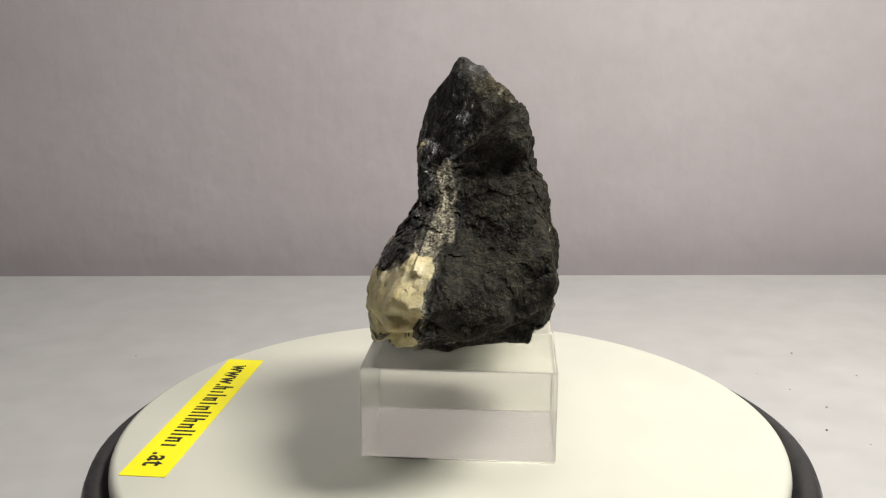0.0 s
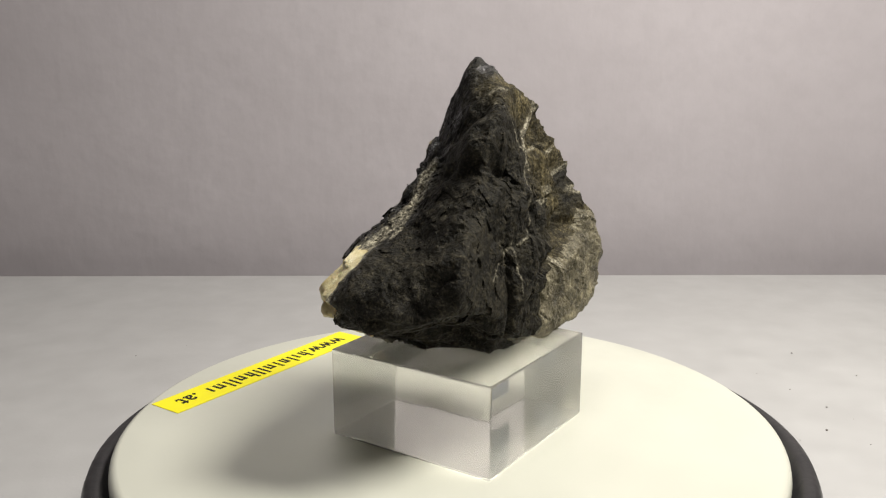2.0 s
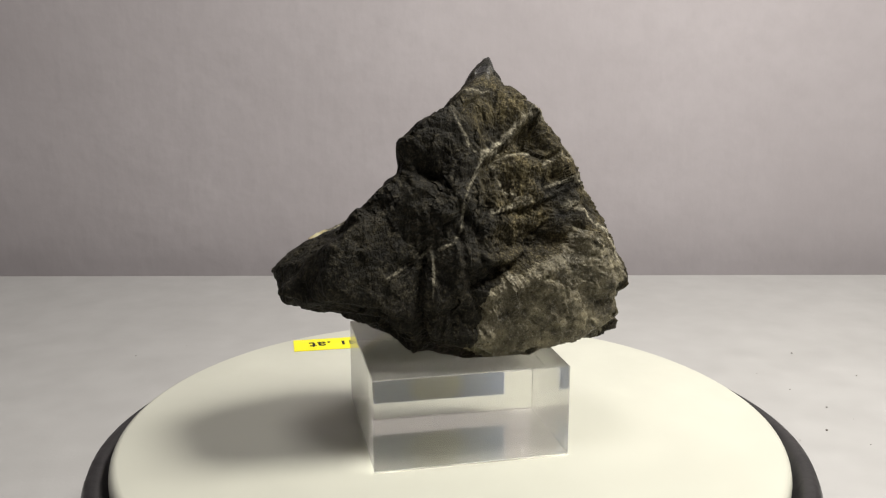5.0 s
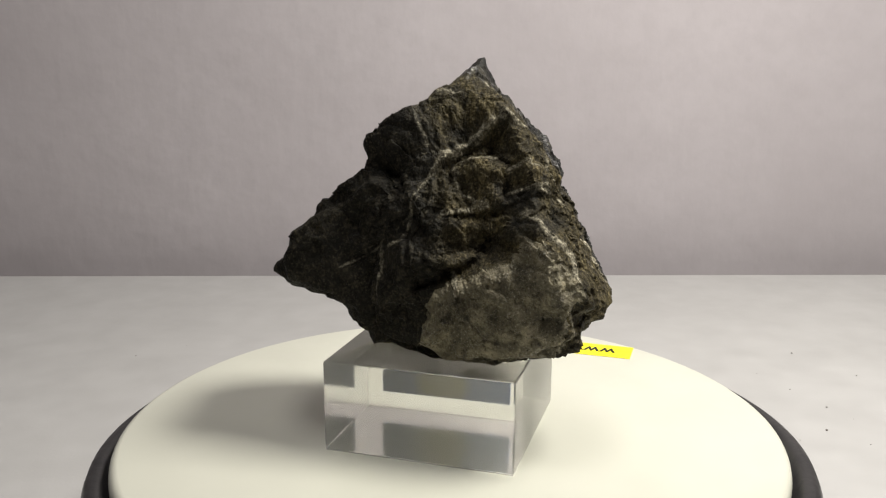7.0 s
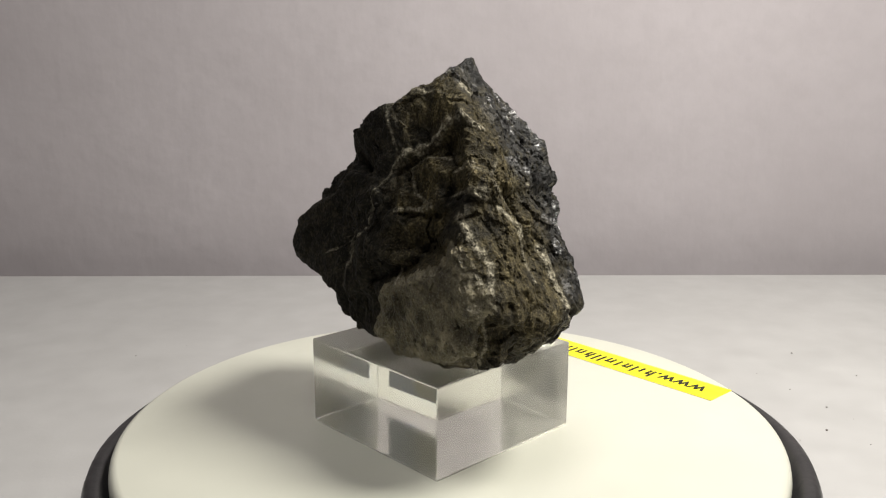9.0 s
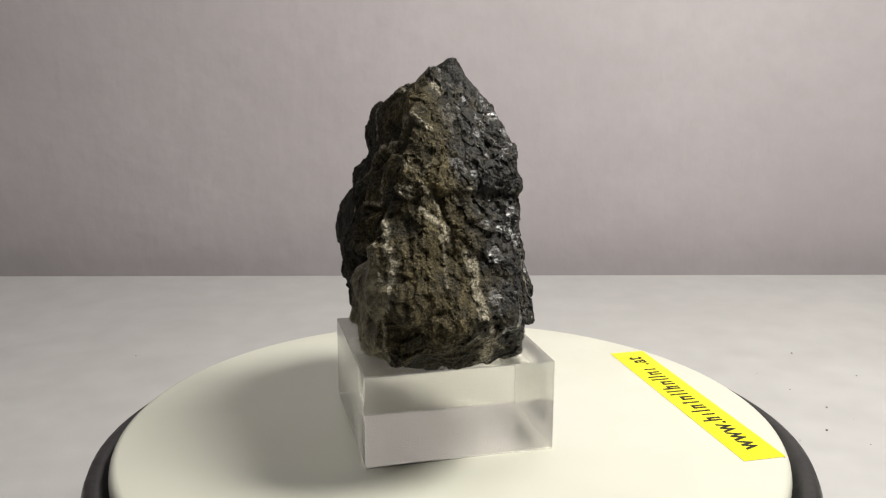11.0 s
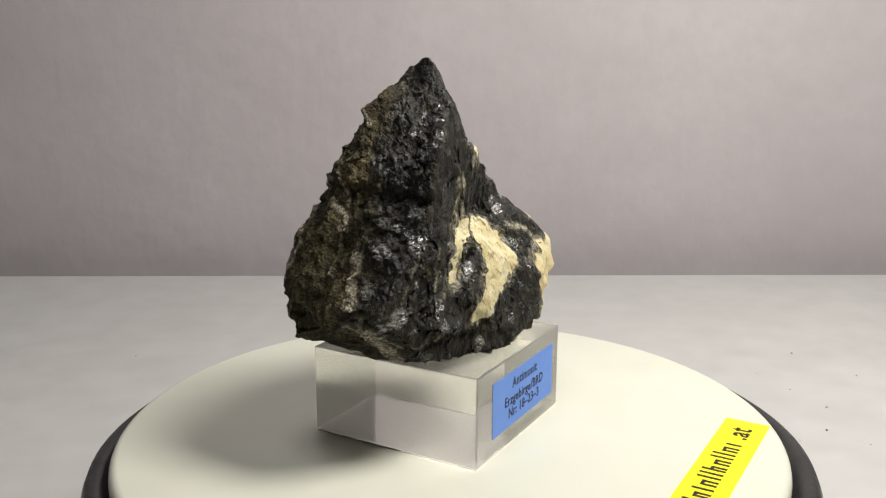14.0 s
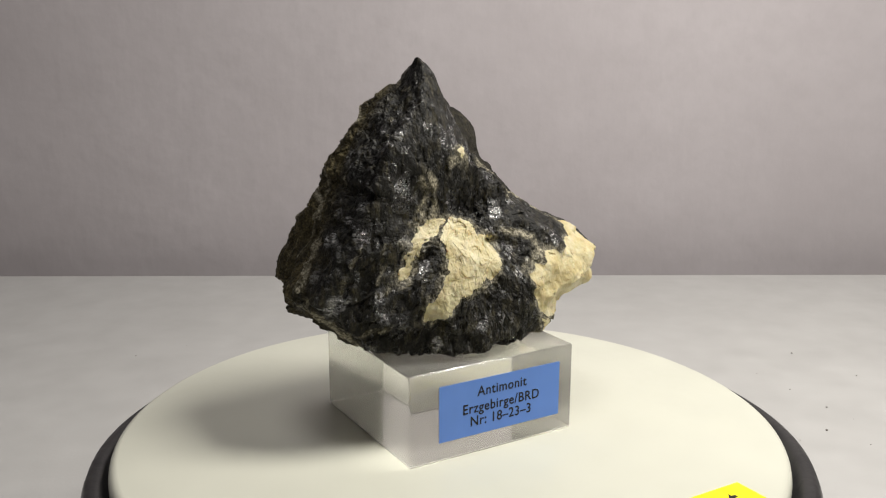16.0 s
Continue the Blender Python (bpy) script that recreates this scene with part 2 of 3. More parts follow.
def box_mesh(lo, hi, bevel=0.0, segments=2):
    bm = bmesh.new()
    bmesh.ops.create_cube(bm, size=1)
    for v in bm.verts:
        v.co = Vector([(lo[i] + hi[i]) / 2 + v.co[i] * (hi[i] - lo[i]) for i in range(3)])
    if bevel:
        bmesh.ops.bevel(bm, geom=bm.edges[:], offset=bevel, segments=segments, affect="EDGES", profile=0.5)
    return bm


def turned(profile, steps=160):
    """A solid of revolution about z from (radius, height) pairs, top centre to bottom centre."""
    bm = bmesh.new()
    rings = []
    for r, z in profile:
        if r < 1e-6:
            rings.append([bm.verts.new((0, 0, z))])
        else:
            rings.append([bm.verts.new((r * math.cos(a), r * math.sin(a), z)) for a in (2 * math.pi * i / steps for i in range(steps))])
    for a, b in zip(rings, rings[1:]):
        for i in range(steps):
            j = (i + 1) % steps
            if len(a) == 1:
                bm.faces.new((a[0], b[i], b[j]))
            elif len(b) == 1:
                bm.faces.new((a[i], b[0], a[j]))
            else:
                bm.faces.new((a[i], b[i], b[j], a[j]))
    bmesh.ops.recalc_face_normals(bm, faces=bm.faces)
    return bm


# ---- the room ----
tagged(part("wall_north", box_mesh((-2.2, WALL, -0.78), (2.2, WALL + 0.12, 1.75)), WALLPAINT), "greyish lilac painted wall with faint brush streaks", "wall", kind="structure")
tagged(part("wall_south", box_mesh((-2.2, -2.62, -0.78), (2.2, -2.5, 1.75)), ROOMPAINT), "plain pale painted room wall", "wall", kind="structure")
tagged(part("wall_west", box_mesh((-2.32, -2.5, -0.78), (-2.2, WALL, 1.75)), ROOMPAINT), "plain pale painted room wall", "wall", kind="structure")
tagged(part("wall_east", box_mesh((2.2, -2.5, -0.78), (2.32, WALL, 1.75)), ROOMPAINT), "plain pale painted room wall", "wall", kind="structure")
tagged(part("floor", box_mesh((-2.32, -2.62, -0.9), (2.32, WALL + 0.12, -0.78)), ROOMPAINT), "plain pale room floor", "floor", kind="structure")
tagged(part("ceiling", box_mesh((-2.32, -2.62, 1.75), (2.32, WALL + 0.12, 1.85)), ROOMPAINT), "plain pale room ceiling", "ceiling", kind="structure")

table = tagged(new("table"), "white speckled laminate table standing before the wall", "table")
table.location = (0, 0, -0.78)
top = part("tabletop", box_mesh((-0.75, -0.62, TABLE + 0.755), (0.75, EDGE, TABLE + 0.78), 0.0012), TABLETOP, table)
for x in (-0.7, 0.7):
    for y in (-0.57, EDGE - 0.05):
        part("leg", box_mesh((x - 0.022, y - 0.022, 0), (x + 0.022, y + 0.022, TABLE + 0.755), 0.002), TABLETOP, table)

# ---- the turntable ----
turntable = tagged(new("turntable"), "round motorised turntable with black base and white plate", "turntable")
turntable.location = (-0.0003, 0.0006, TABLE)
part("base", turned([(0, 0.0345), (0.0745, 0.0345), (0.0752, 0.0362), (0.0772, 0.0366), (0.0786, 0.0357), (0.0794, 0.0338), (0.0796, 0.031), (0.0796, 0.004), (0.0785, 0.0022), (0.0772, 0.002), (0, 0.002)]),
     BLACK, turntable, "glossy black plastic base ring", True)
for i in range(4):
    a = radians(45 + 90 * i)
    part("rubber_foot", turned([(0, 0.002), (0.006, 0.002), (0.006, 0.0), (0, 0.0)], 24), BLACK, turntable).location = (0.06 * math.cos(a), 0.06 * math.sin(a), 0)
plate = part("plate", turned([(0, 0.0400), (0.0716, 0.0400), (0.0723, 0.0398), (0.0730, 0.0393), (0.0734, 0.0385), (0.0736, 0.0375), (0.0736, 0.0352), (0, 0.0352)], 200),
             PLASTIC, turntable, "white plastic rotating plate", True)

# ---- the sticker on the plate ----
sticker = tagged(new("sticker"), "yellow printed tape strip stuck on the plate", "sticker")
part("tape", box_mesh((-0.0639, -0.0325, 0.00004), (-0.0543, 0.0350, 0.00014)), YELLOW, sticker)


def printed_line(sizes, pitch, x_base, y_start):
    """Print that stands for lettering: thin upright strokes for each character, (height, width) in millimetres."""
    y = y_start
    for high, wide in sizes:
        high, wide = high * 1.08, wide * 1.23
        count = 1 if wide < 1.4 else 2 if wide < 2.5 else 3
        thick = min(wide, 0.75)
        for k in range(count):
            off = (wide - thick) * (k / (count - 1) if count > 1 else 0.5)
            tall = high if k == 0 else min(high, 3.24)
            part("print_bar", box_mesh((x_base, y - (off + thick) * 0.001, 0.00014), (x_base + tall * 0.001, y - off * 0.001, 0.00019)), INK, sticker)
        if count > 1:
            part("print_bar", box_mesh((x_base + 0.0025, y - wide * 0.001, 0.00019), (x_base + 0.0032, y, 0.00022)), INK, sticker)
        y -= (wide + pitch) * 0.001


def lettering(words, parent, centre, turn, size, squeeze=1.0, weight=0.00005):
    curve = bpy.data.curves.new("lettering", "FONT")
    curve.body, curve.size, curve.align_x, curve.extrude, curve.resolution_u = words, size, "CENTER", 0.00003, 3
    curve.offset, curve.space_character = weight, 1.08
    made = new("lettering_outline", curve)
    bpy.context.view_layer.update()
    me = bpy.data.meshes.new_from_object(made.evaluated_get(bpy.context.evaluated_depsgraph_get()))
    bpy.data.objects.remove(made)
    me.transform(Matrix.Translation(centre) @ turn @ Matrix.Diagonal((squeeze, 1, 1, 1)))
    me.materials.clear()
    me.materials.append(INK)
    ob = new("text_line", me)
    ob.parent = parent
    return ob


printed_line([(4.4, 1.6), (3.0, 1.0), (4.4, 0.6), (3.0, 1.6), (4.0, 0.9), (3.0, 1.8), (4.4, 0.6),
              (4.4, 0.6), (4.4, 1.6), (3.0, 1.8), (4.4, 0.6), (4.4, 0.6), (3.0, 1.8), (3.0, 1.0)], 1.13, -0.0609, 0.0154)
ALONG = Matrix(((0, 1, 0, 0), (-1, 0, 0, 0), (0, 0, 1, 0), (0, 0, 0, 1)))
lettering("www.", sticker, (-0.0609, 0.0231, 0.00017), ALONG, 0.0068, 0.86, 0.00012)
lettering(".at", sticker, (-0.0609, -0.0250, 0.00017), ALONG, 0.0068, 0.86, 0.00012)

# ---- the acrylic block and its label ----
BX, BY, BH = 0.00288, -0.00042, 0.01968
block = tagged(new("display_block"), "clear acrylic block with a blue paper label", "display stand")
body = part("body", box_mesh((BX - 0.0200, BY - 0.02035, 0.00035), (BX + 0.0200, BY + 0.02035, BH), 0.00032, 3), ACRYLIC, block, "clear polished acrylic")
body.visible_shadow = False
# added slab, no real part: keeps lamp light off the plate below the block
part("shade_slab", box_mesh((BX - 0.0198, BY - 0.02015, 0.00005), (BX + 0.0198, BY + 0.02015, 0.00030)), ACRYLIC, block, "thin clear slab added to shade the plate under the block")
LX = BX - 0.0200
paper = part("paper_label", box_mesh((LX - 0.00016, -0.0172, 0.0042), (LX - 0.00008, 0.0132, 0.0163)), BLUE, block, "blue paper label with black print")

part("backing", box_mesh((LX - 0.00008, -0.0171, 0.0043), (LX - 0.00002, 0.0131, 0.0162)), BACKING, paper, "pale adhesive backing")


FACE = Matrix(((0, 0, -1, 0), (-1, 0, 0, 0), (0, 1, 0, 0), (0, 0, 0, 1)))
for words, y, z in (("Antimonit", -0.0022, 0.01262), ("Erzgebirge/BRD", -0.0021, 0.00915), ("Nr: 18\u201323\u20133", -0.0020, 0.00625)):
    lettering(words, paper, (LX - 0.00018, y, z), FACE, 0.00305, 0.92, 0.00003)


# ---- the ore specimen ----
HEART = np.array((0.0, 0.0, 25.32))   # millimetres over the block's top
# cleavage planes of each block: azimuth, elevation, millimetres from the heart
CLEAVED = []
CLEAVED.append([(59, 28, 29.5), (160, 3, 14.9), (99, 27, 25.2), (-31, 27, 9.3), (164, -85, 24.9), (-1, -18, 21.7), (-169, 19, 5.9), (105, -44, 32.3), (41, -49, 31.5), (-73, -68, 25.4)])
CLEAVED.append([(3, 7, 18.8), (129, -42, 22.9), (-170, 33, 8.3), (-136, -56, 23.9), (-65, 9, 33.6), (-30, -67, 21.9), (96, 51, 5.1), (174, 10, 12.5), (-103, 59, 12.9)])
CLEAVED.append([(179, 16, 4.0), (-79, -59, 18.7), (72, 22, 27.4), (44, -25, 18.3), (111, -30, 17.4), (111, 30, 24.4), (-29, 41, 7.1)])
CLEAVED.append([(-89, 8, 4.6), (-152, 52, 4.2), (61, -4, 23.5), (22, 6, 17.1), (-153, -81, 15.3), (64, 23, 23.6), (145, -23, 9.4)])
CLEAVED.append([(-1, -2, 22.7), (100, 22, 20.1), (-71, -69, 22.8), (-115, 45, 14.3), (178, 31, 8.6), (169, 11, 12.0), (-162, -8, 20.6), (0, 22, 19.9), (-17, 3, 22.4), (111, -74, 22.0)])
CLEAVED.append([(-44, -17, 12.6), (-132, 26, 10.0), (65, 31, 29.5), (97, -46, 8.1), (102, 36, 26.2), (7, 19, 20.8), (-174, 3, 6.9), (12, 44, 27.9), (-105, 50, 20.8), (15, -8, 23.5)])
CLEAVED.append([(150, -64, 9.6), (-105, -16, 19.1), (144, 25, 4.9), (-27, 17, 13.1), (44, 4, 18.1), (-126, 21, 7.4)])
# dents (-) and swellings (+): azimuth, elevation, spread, millimetres
DENTS = [
    (-162, -10, 0.1, -2.43), (143, 72, 0.07, -3.26), (-138, -2, 0.15, 1.25), (28, 19, 0.1, -1.89),
    (-133, 58, 0.1, 1.93), (-72, 3, 0.1, -1.99), (-89, -4, 0.07, 3.3), (94, 79, 0.07, 2.85),
    (-117, -36, 0.07, -2.45), (-126, 38, 0.4, -0.44), (-112, -6, 0.07, 1.73), (-102, -9, 0.07, -2.55),
    (-21, 38, 0.1, -1.96), (39, -43, 0.07, 1.61), (71, -16, 0.07, -2.61), (4, -61, 0.15, -0.64),
    (-48, -28, 0.1, -1.42), (-83, -65, 0.15, 0.94), (26, 53, 0.1, -1.21), (40, -26, 0.1, 1.3),
    (-33, -44, 0.07, 2.16), (-55, 43, 0.07, -2.77), (-43, 42, 0.07, 3.18), (39, 8, 0.07, 0.34),
]
# stepped ledges: lip and drop in millimetres, reach of the hollow under the lip, and the lip's line
LEDGES = [
    (0.2, 1.8, 4.5, [(54, 50), (53, 40), (52, 30)]),
    (0.1, 1.7, 6.0, [(52, 22), (51, 14), (49, 8), (46, 2)]),
    (0.1, 1.8, 6.0, [(14, 47), (24, 52), (36, 53), (45, 53)]),
    (0.2, 0.4, 2.5, [(54, 53), (63, 50), (67, 41)]),
    (0.1, 1.0, 4.0, [(22, 18), (33, 19), (42, 20), (47, 22)]),
    (0.2, 0.5, 2.5, [(53, 23), (63, 20), (77, 12), (82, 5)]),
    (0.1, 1.7, 6.0, [(46, 2), (41, -4), (31, -11), (21, -15), (6, -20)]),
    (0.3, 0.7, 2.5, [(-88, -36), (-60, -38), (-35, -40)]),
]
# crests: height, width, line
CRESTS = [
    (0.35, 2.2, [(54, 70), (57, 66), (55, 58), (54, 53), (54, 45), (52, 35), (52, 23), (51, 14), (49, 8), (51, 4), (55, 0), (58, -7), (58, -12)]),
    (0.6, 1.6, [(-4, 58), (2, 50), (4, 42)]),
    (0.5, 2.2, [(100, 66), (108, 58), (113, 40), (109, 21), (106, 1), (105, -18), (103, -33)]),
    (1.0, 3.4, [(-112, 0), (-108, -8), (-108, -16), (-112, -26)]),
    (0.5, 1.2, [(68, 30), (74, 20), (78, 8)]),
    (0.5, 1.2, [(66, 4), (70, -8), (72, -22)]),
]
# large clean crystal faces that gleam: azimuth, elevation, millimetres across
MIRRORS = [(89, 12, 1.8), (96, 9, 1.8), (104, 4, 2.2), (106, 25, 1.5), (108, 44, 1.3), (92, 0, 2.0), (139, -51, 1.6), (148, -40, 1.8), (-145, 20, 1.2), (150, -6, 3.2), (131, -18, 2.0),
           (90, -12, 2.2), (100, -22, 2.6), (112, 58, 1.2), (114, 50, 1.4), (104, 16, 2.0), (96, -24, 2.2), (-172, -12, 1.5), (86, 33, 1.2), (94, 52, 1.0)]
HOLLOWS = [
    (-132, 44, 0.1, 1.62), (89, -61, 0.1, 1.12), (41, 35, 0.07, 1.36), (-34, 70, 0.07, -2.21),
    (-72, -37, 0.1, -0.94), (156, -32, 0.1, 1.12), (119, -15, 0.1, -1.02), (166, 82, 0.07, -1.35),
    (-42, 31, 0.07, -0.73), (-130, -57, 0.07, -1.44), (115, 43, 0.1, 1.2), (112, 63, 0.07, -1.66),
    (114, -47, 0.07, -1.23), (4, -46, 0.07, -1.74), (-48, 58, 0.07, 0.86), (-179, -33, 0.1, -0.93),
    (101, 5, 0.07, -1.19), (-158, -27, 0.1, 0.77), (137, -2, 0.07, 1.41), (-53, 12, 0.07, 1.46),
    (-163, -56, 0.1, -1.03), (-8, 59, 0.1, 1.29), (109, -3, 0.07, 1.75), (-108, 1, 0.07, 2.17),
]
KNOBS = [
    (142, 58, 0.07, 1.22), (-138, -44, 0.07, 1.61), (-12, 19, 0.1, 0.81), (-23, 1, 0.1, -0.82),
    (73, -48, 0.07, -1.0), (122, 26, 0.1, -1.13), (-22, -23, 0.1, 0.85), (53, -20, 0.07, -1.9),
    (-125, 27, 0.15, -0.35), (-102, -18, 0.07, 0.2), (-91, -15, 0.07, -1.69), (119, -66, 0.07, 1.15),
    (-54, 32, 0.07, 0.97), (56, -34, 0.07, -2.04), (-131, 8, 0.07, 1.03), (-119, 7, 0.07, -1.17),
    (86, 9, 0.1, 0.71), (72, -2, 0.07, -1.96), (154, -4, 0.1, -0.78), (-12, -36, 0.07, -1.44),
    (-120, -22, 0.07, 1.95), (-123, -15, 0.07, -1.91), (-109, -29, 0.07, -1.81), (-147, -74, 0.07, 1.07),
]
CHIPS = [
    (35, -9, 0.1, 1.33), (-92, -38, 0.4, -0.12), (27, -42, 0.15, -0.63), (79, 23, 0.15, -0.74),
    (-40, 60, 0.1, 1.52), (-53, -44, 0.1, -1.01), (90, -22, 0.24, -0.26), (45, 60, 0.15, -0.23),
    (177, -57, 0.07, 0.8), (49, 20, 0.1, -1.03), (-110, 63, 0.07, -0.55), (62, 1, 0.1, 0.76),
    (-163, 63, 0.07, 0.7), (157, 13, 0.1, -0.52), (77, -38, 0.07, -0.21), (-8, -12, 0.1, 0.49),
    (87, 54, 0.07, 0.66), (-75, -8, 0.15, 0.49), (-97, 4, 0.1, -1.09), (-131, -1, 0.15, -0.36),
    (-10, 42, 0.15, 0.59), (-94, -45, 0.07, -0.61), (-75, -53, 0.15, 0.08), (-54, -17, 0.07, -1.37),
]
BOWLS = [(170, 72, 0.25, 1.2), (-30, 31, 0.08, 1.7), (150, 62, 0.22, 0.9), (-170, 52, 0.15, 0.8), (118, 55, 0.15, 0.7), (26, 12, 0.1, 0.8), (44, 44, 0.09, -1.1), (42, 32, 0.08, -1.0), (-34, 20, 0.13, 1.3), (-16, 20, 0.1, 0.8), (-58, 60, 0.09, -1.3), (58, 12, 0.06, -0.9), (34, 2, 0.13, -4.0), (26, 31, 0.1, -2.0), (31, 59, 0.09, -1.4), (19, 3, 0.1, -1.4), (46, 14, 0.07, -1.0), (-42, 11, 0.12, -0.8), (-44, 72, 0.1, -1.2), (126, -21, 0.09, -0.8)]
# mineral patches and veins by their directions from the heart
PATCHES = {}
PATCHES["toe_side"] = [(-100, -2), (-99, -4), (-98, -12), (-107, -16), (-107, -23), (-114, -29), (-108, -35), (-138, -28), (-138, -18), (-131, -13), (-114, -10), (-103, -6)]
PATCHES["toe_end"] = [(-102, -1), (-94, -1), (-92, -4), (-94, -9), (-94, -14), (-96, -19), (-110, -37), (-124, -39), (-144, -40), (-149, -26), (-134, -16), (-108, -7)]
PATCHES["toe_foot"] = [(-141, -42), (-139, -44), (-139, -56), (-114, -55), (-96, -21), (-119, -41)]
PATCHES["main"] = [(148, 21), (173, 16), (-180, -1), (-158, -5), (-165, -19), (-174, -30), (170, -34), (157, -33), (149, -38), (137, -42), (133, -39), (137, -33), (143, -28), (149, -23), (148, -14), (144, -4), (140, 8)]
PATCHES["arm"] = [(122, 10), (131, 19), (142, 18), (136, 4), (126, -2), (124, -12), (122, -20), (118, -20), (119, -14), (122, -5), (122, 4)]
PATCHES["chip"] = [(152, 62), (158, 71), (176, 74), (182, 66), (170, 61)]
PATCHES["foot"] = [(87, -19), (89, -18), (93, -30), (96, -45), (91, -48), (86, -43), (87, -31)]
PATCHES["quartz"] = [(4, -29), (8, -21), (17, -17), (32, -9), (43, -2), (46, 7), (52, 0), (57, -7), (59, -11), (55, -15), (53, -24), (55, -32), (54, -53), (17, -60), (-6, -56)]
VEINS = []
VEINS += [
    (2.6, [(-103, 64), (-89, 35), (-93, 11), (-96, -1)]),
    (0.8, [(-86, 32), (-86, 5)]),
]
VEINS += [
    (0.9, [(55, 55), (36, 54), (21, 51)]),
    (0.45, [(21, 51), (9, 45), (-1, 33), (-6, 23), (-7, 10), (-11, 3), (-19, -1)]),
    (0.6, [(1, 74), (12, 72), (35, 70)]),
    (0.35, [(-10, 68), (-7, 59), (0, 52), (4, 48)]),
    (0.5, [(19, 46), (34, 45), (46, 43)]),
    (0.6, [(48, 35), (56, 35)]),
]
VEINS += [
    (0.6, [(46, 25), (59, 24)]),
    (0.7, [(12, 19), (29, 20), (35, 21)]),
    (0.3, [(-24, 0), (-7, 15)]),
    (0.35, [(-29, -6), (-24, 0), (-22, -5), (-21, -14), (-21, -22)]),
    (0.3, [(-39, -11), (-31, -7)]),
    (0.5, [(18, 46), (18, 39), (23, 29), (35, 21)]),
]
VEINS += [
    (0.9, [(18, -15), (22, -19), (28, -13)]),
]
VEINS += [
    (0.8, [(52, 55), (59, 52), (66, 49)]),
    (0.25, [(21, 50), (39, 52), (52, 55)]),
    (0.22, [(12, 49), (2, 33), (-4, 23)]),
    (0.4, [(54, 34), (63, 30), (67, 36)]),
    (0.6, [(52, 24), (59, 21)]),
    (1.0, [(49, 15), (54, 4), (58, -1), (57, -8), (57, -12)]),
]
VEINS += [
    (0.8, [(64, 17), (73, 11), (74, 7)]),
    (1.0, [(81, 1), (83, -8), (85, -16)]),
    (1.6, [(88, -25), (89, -38), (90, -48)]),
    (0.5, [(55, -15), (56, -21), (55, -30)]),
    (0.5, [(63, 27), (70, 19), (72, 6), (74, -8)]),
    (1.0, [(68, 70), (73, 68)]),
]
VEINS += [
    (0.45, [(49, 4), (54, -3), (57, -12)]),
    (0.45, [(56, 4), (59, -1)]),
    (0.9, [(84, -2), (84, -9), (86, -16)]),
    (0.6, [(84, 27), (84, -1)]),
]
VEINS += [
    (0.25, [(-12, 64), (0, 50)]),
    (0.7, [(10, 48), (17, 49), (27, 50)]),
    (0.2, [(-30, -3), (-13, 9)]),
]
VEINS += [
    (0.9, [(130, 45), (132, 19)]),
    (0.6, [(132, 19), (148, 58), (177, 68)]),
    (1.3, [(-147, 1), (-132, -4), (-135, -16)]),
    (0.4, [(106, -2), (101, -18)]),
    (0.4, [(114, 0), (112, -18)]),
    (0.5, [(-118, 29), (-103, 2)]),
]
VEINS += [
    (0.5, [(83, -22), (91, -29), (99, -37)]),
    (0.5, [(115, -38), (110, -36), (104, -34)]),
    (0.9, [(126, 40), (122, 15)]),
]
# cracks: width and depth in millimetres
CRACKS = []
CRACKS += [
    (1.8, 2.2, [(-27, -3), (-28, -16), (-28, -27), (-26, -41)]),
    (1.0, 0.5, [(-39, 32), (-30, 26), (-28, 16), (-27, 1)]),
    (2.4, 1.4, [(15, -13), (24, -11), (33, -5), (40, 1)]),
    (1.5, 0.8, [(-84, -55), (-46, -44), (-29, -43)]),
    (1.0, 0.8, [(17, 39), (11, 28), (2, 10), (2, -5), (12, -14)]),
    (0.9, 0.3, [(-30, 43), (-26, 39), (-14, 31)]),
    (1.0, 0.5, [(-83, -25), (-59, -8), (-49, 4)]),
    (0.8, 0.6, [(-8, 67), (-5, 58), (2, 49)]),
]
CRACKS += [
    (2.2, 1.6, [(-4, 72), (-44, 62), (-54, 54)]),
    (1.6, 1.2, [(-176, 80), (-68, 67), (-53, 50)]),
    (1.0, 0.9, [(-76, -8), (-77, -4), (-70, 1)]),
    (0.7, 0.8, [(-92, -3), (-92, -8), (-93, -15)]),
    (1.2, 0.9, [(-32, -57), (-76, -20), (-94, -29)]),
    (1.0, 0.6, [(-61, 10), (-67, 0), (-74, -6)]),
    (0.9, 0.4, [(-37, 36), (-9, 25), (-5, 16)]),
    (2.4, 1.5, [(8, -19), (28, -9), (38, 0), (45, 14)]),
]
CRACKS += [
    (1.2, 0.9, [(-8, 6), (-5, -8), (0, -27), (15, -41)]),
    (1.4, 0.9, [(21, 48), (8, 39), (9, 21)]),
    (0.9, 0.8, [(59, 11), (63, 0), (65, -9)]),
    (0.9, 0.8, [(67, 25), (73, 14), (77, -1)]),
    (1.2, 0.9, [(62, -11), (66, -22), (72, -40)]),
    (1.1, 0.9, [(114, 29), (107, -2), (101, -22)]),
    (1.0, 0.9, [(132, -16), (129, -27), (120, -34)]),
    (1.4, 1.2, [(-153, -6), (-174, -24), (-171, -40)]),
]
CRACKS += [
    (1.2, 1.0, [(-148, -10), (-139, -20), (-141, -35)]),
    (1.0, 0.8, [(85, 45), (84, 23), (84, -2)]),
    (0.8, 0.6, [(91, 73), (119, 63), (126, 48)]),
    (0.9, 0.7, [(114, 0), (122, -22), (115, -42)]),
    (1.0, 0.8, [(-51, 42), (-103, 74), (141, 55)]),
]
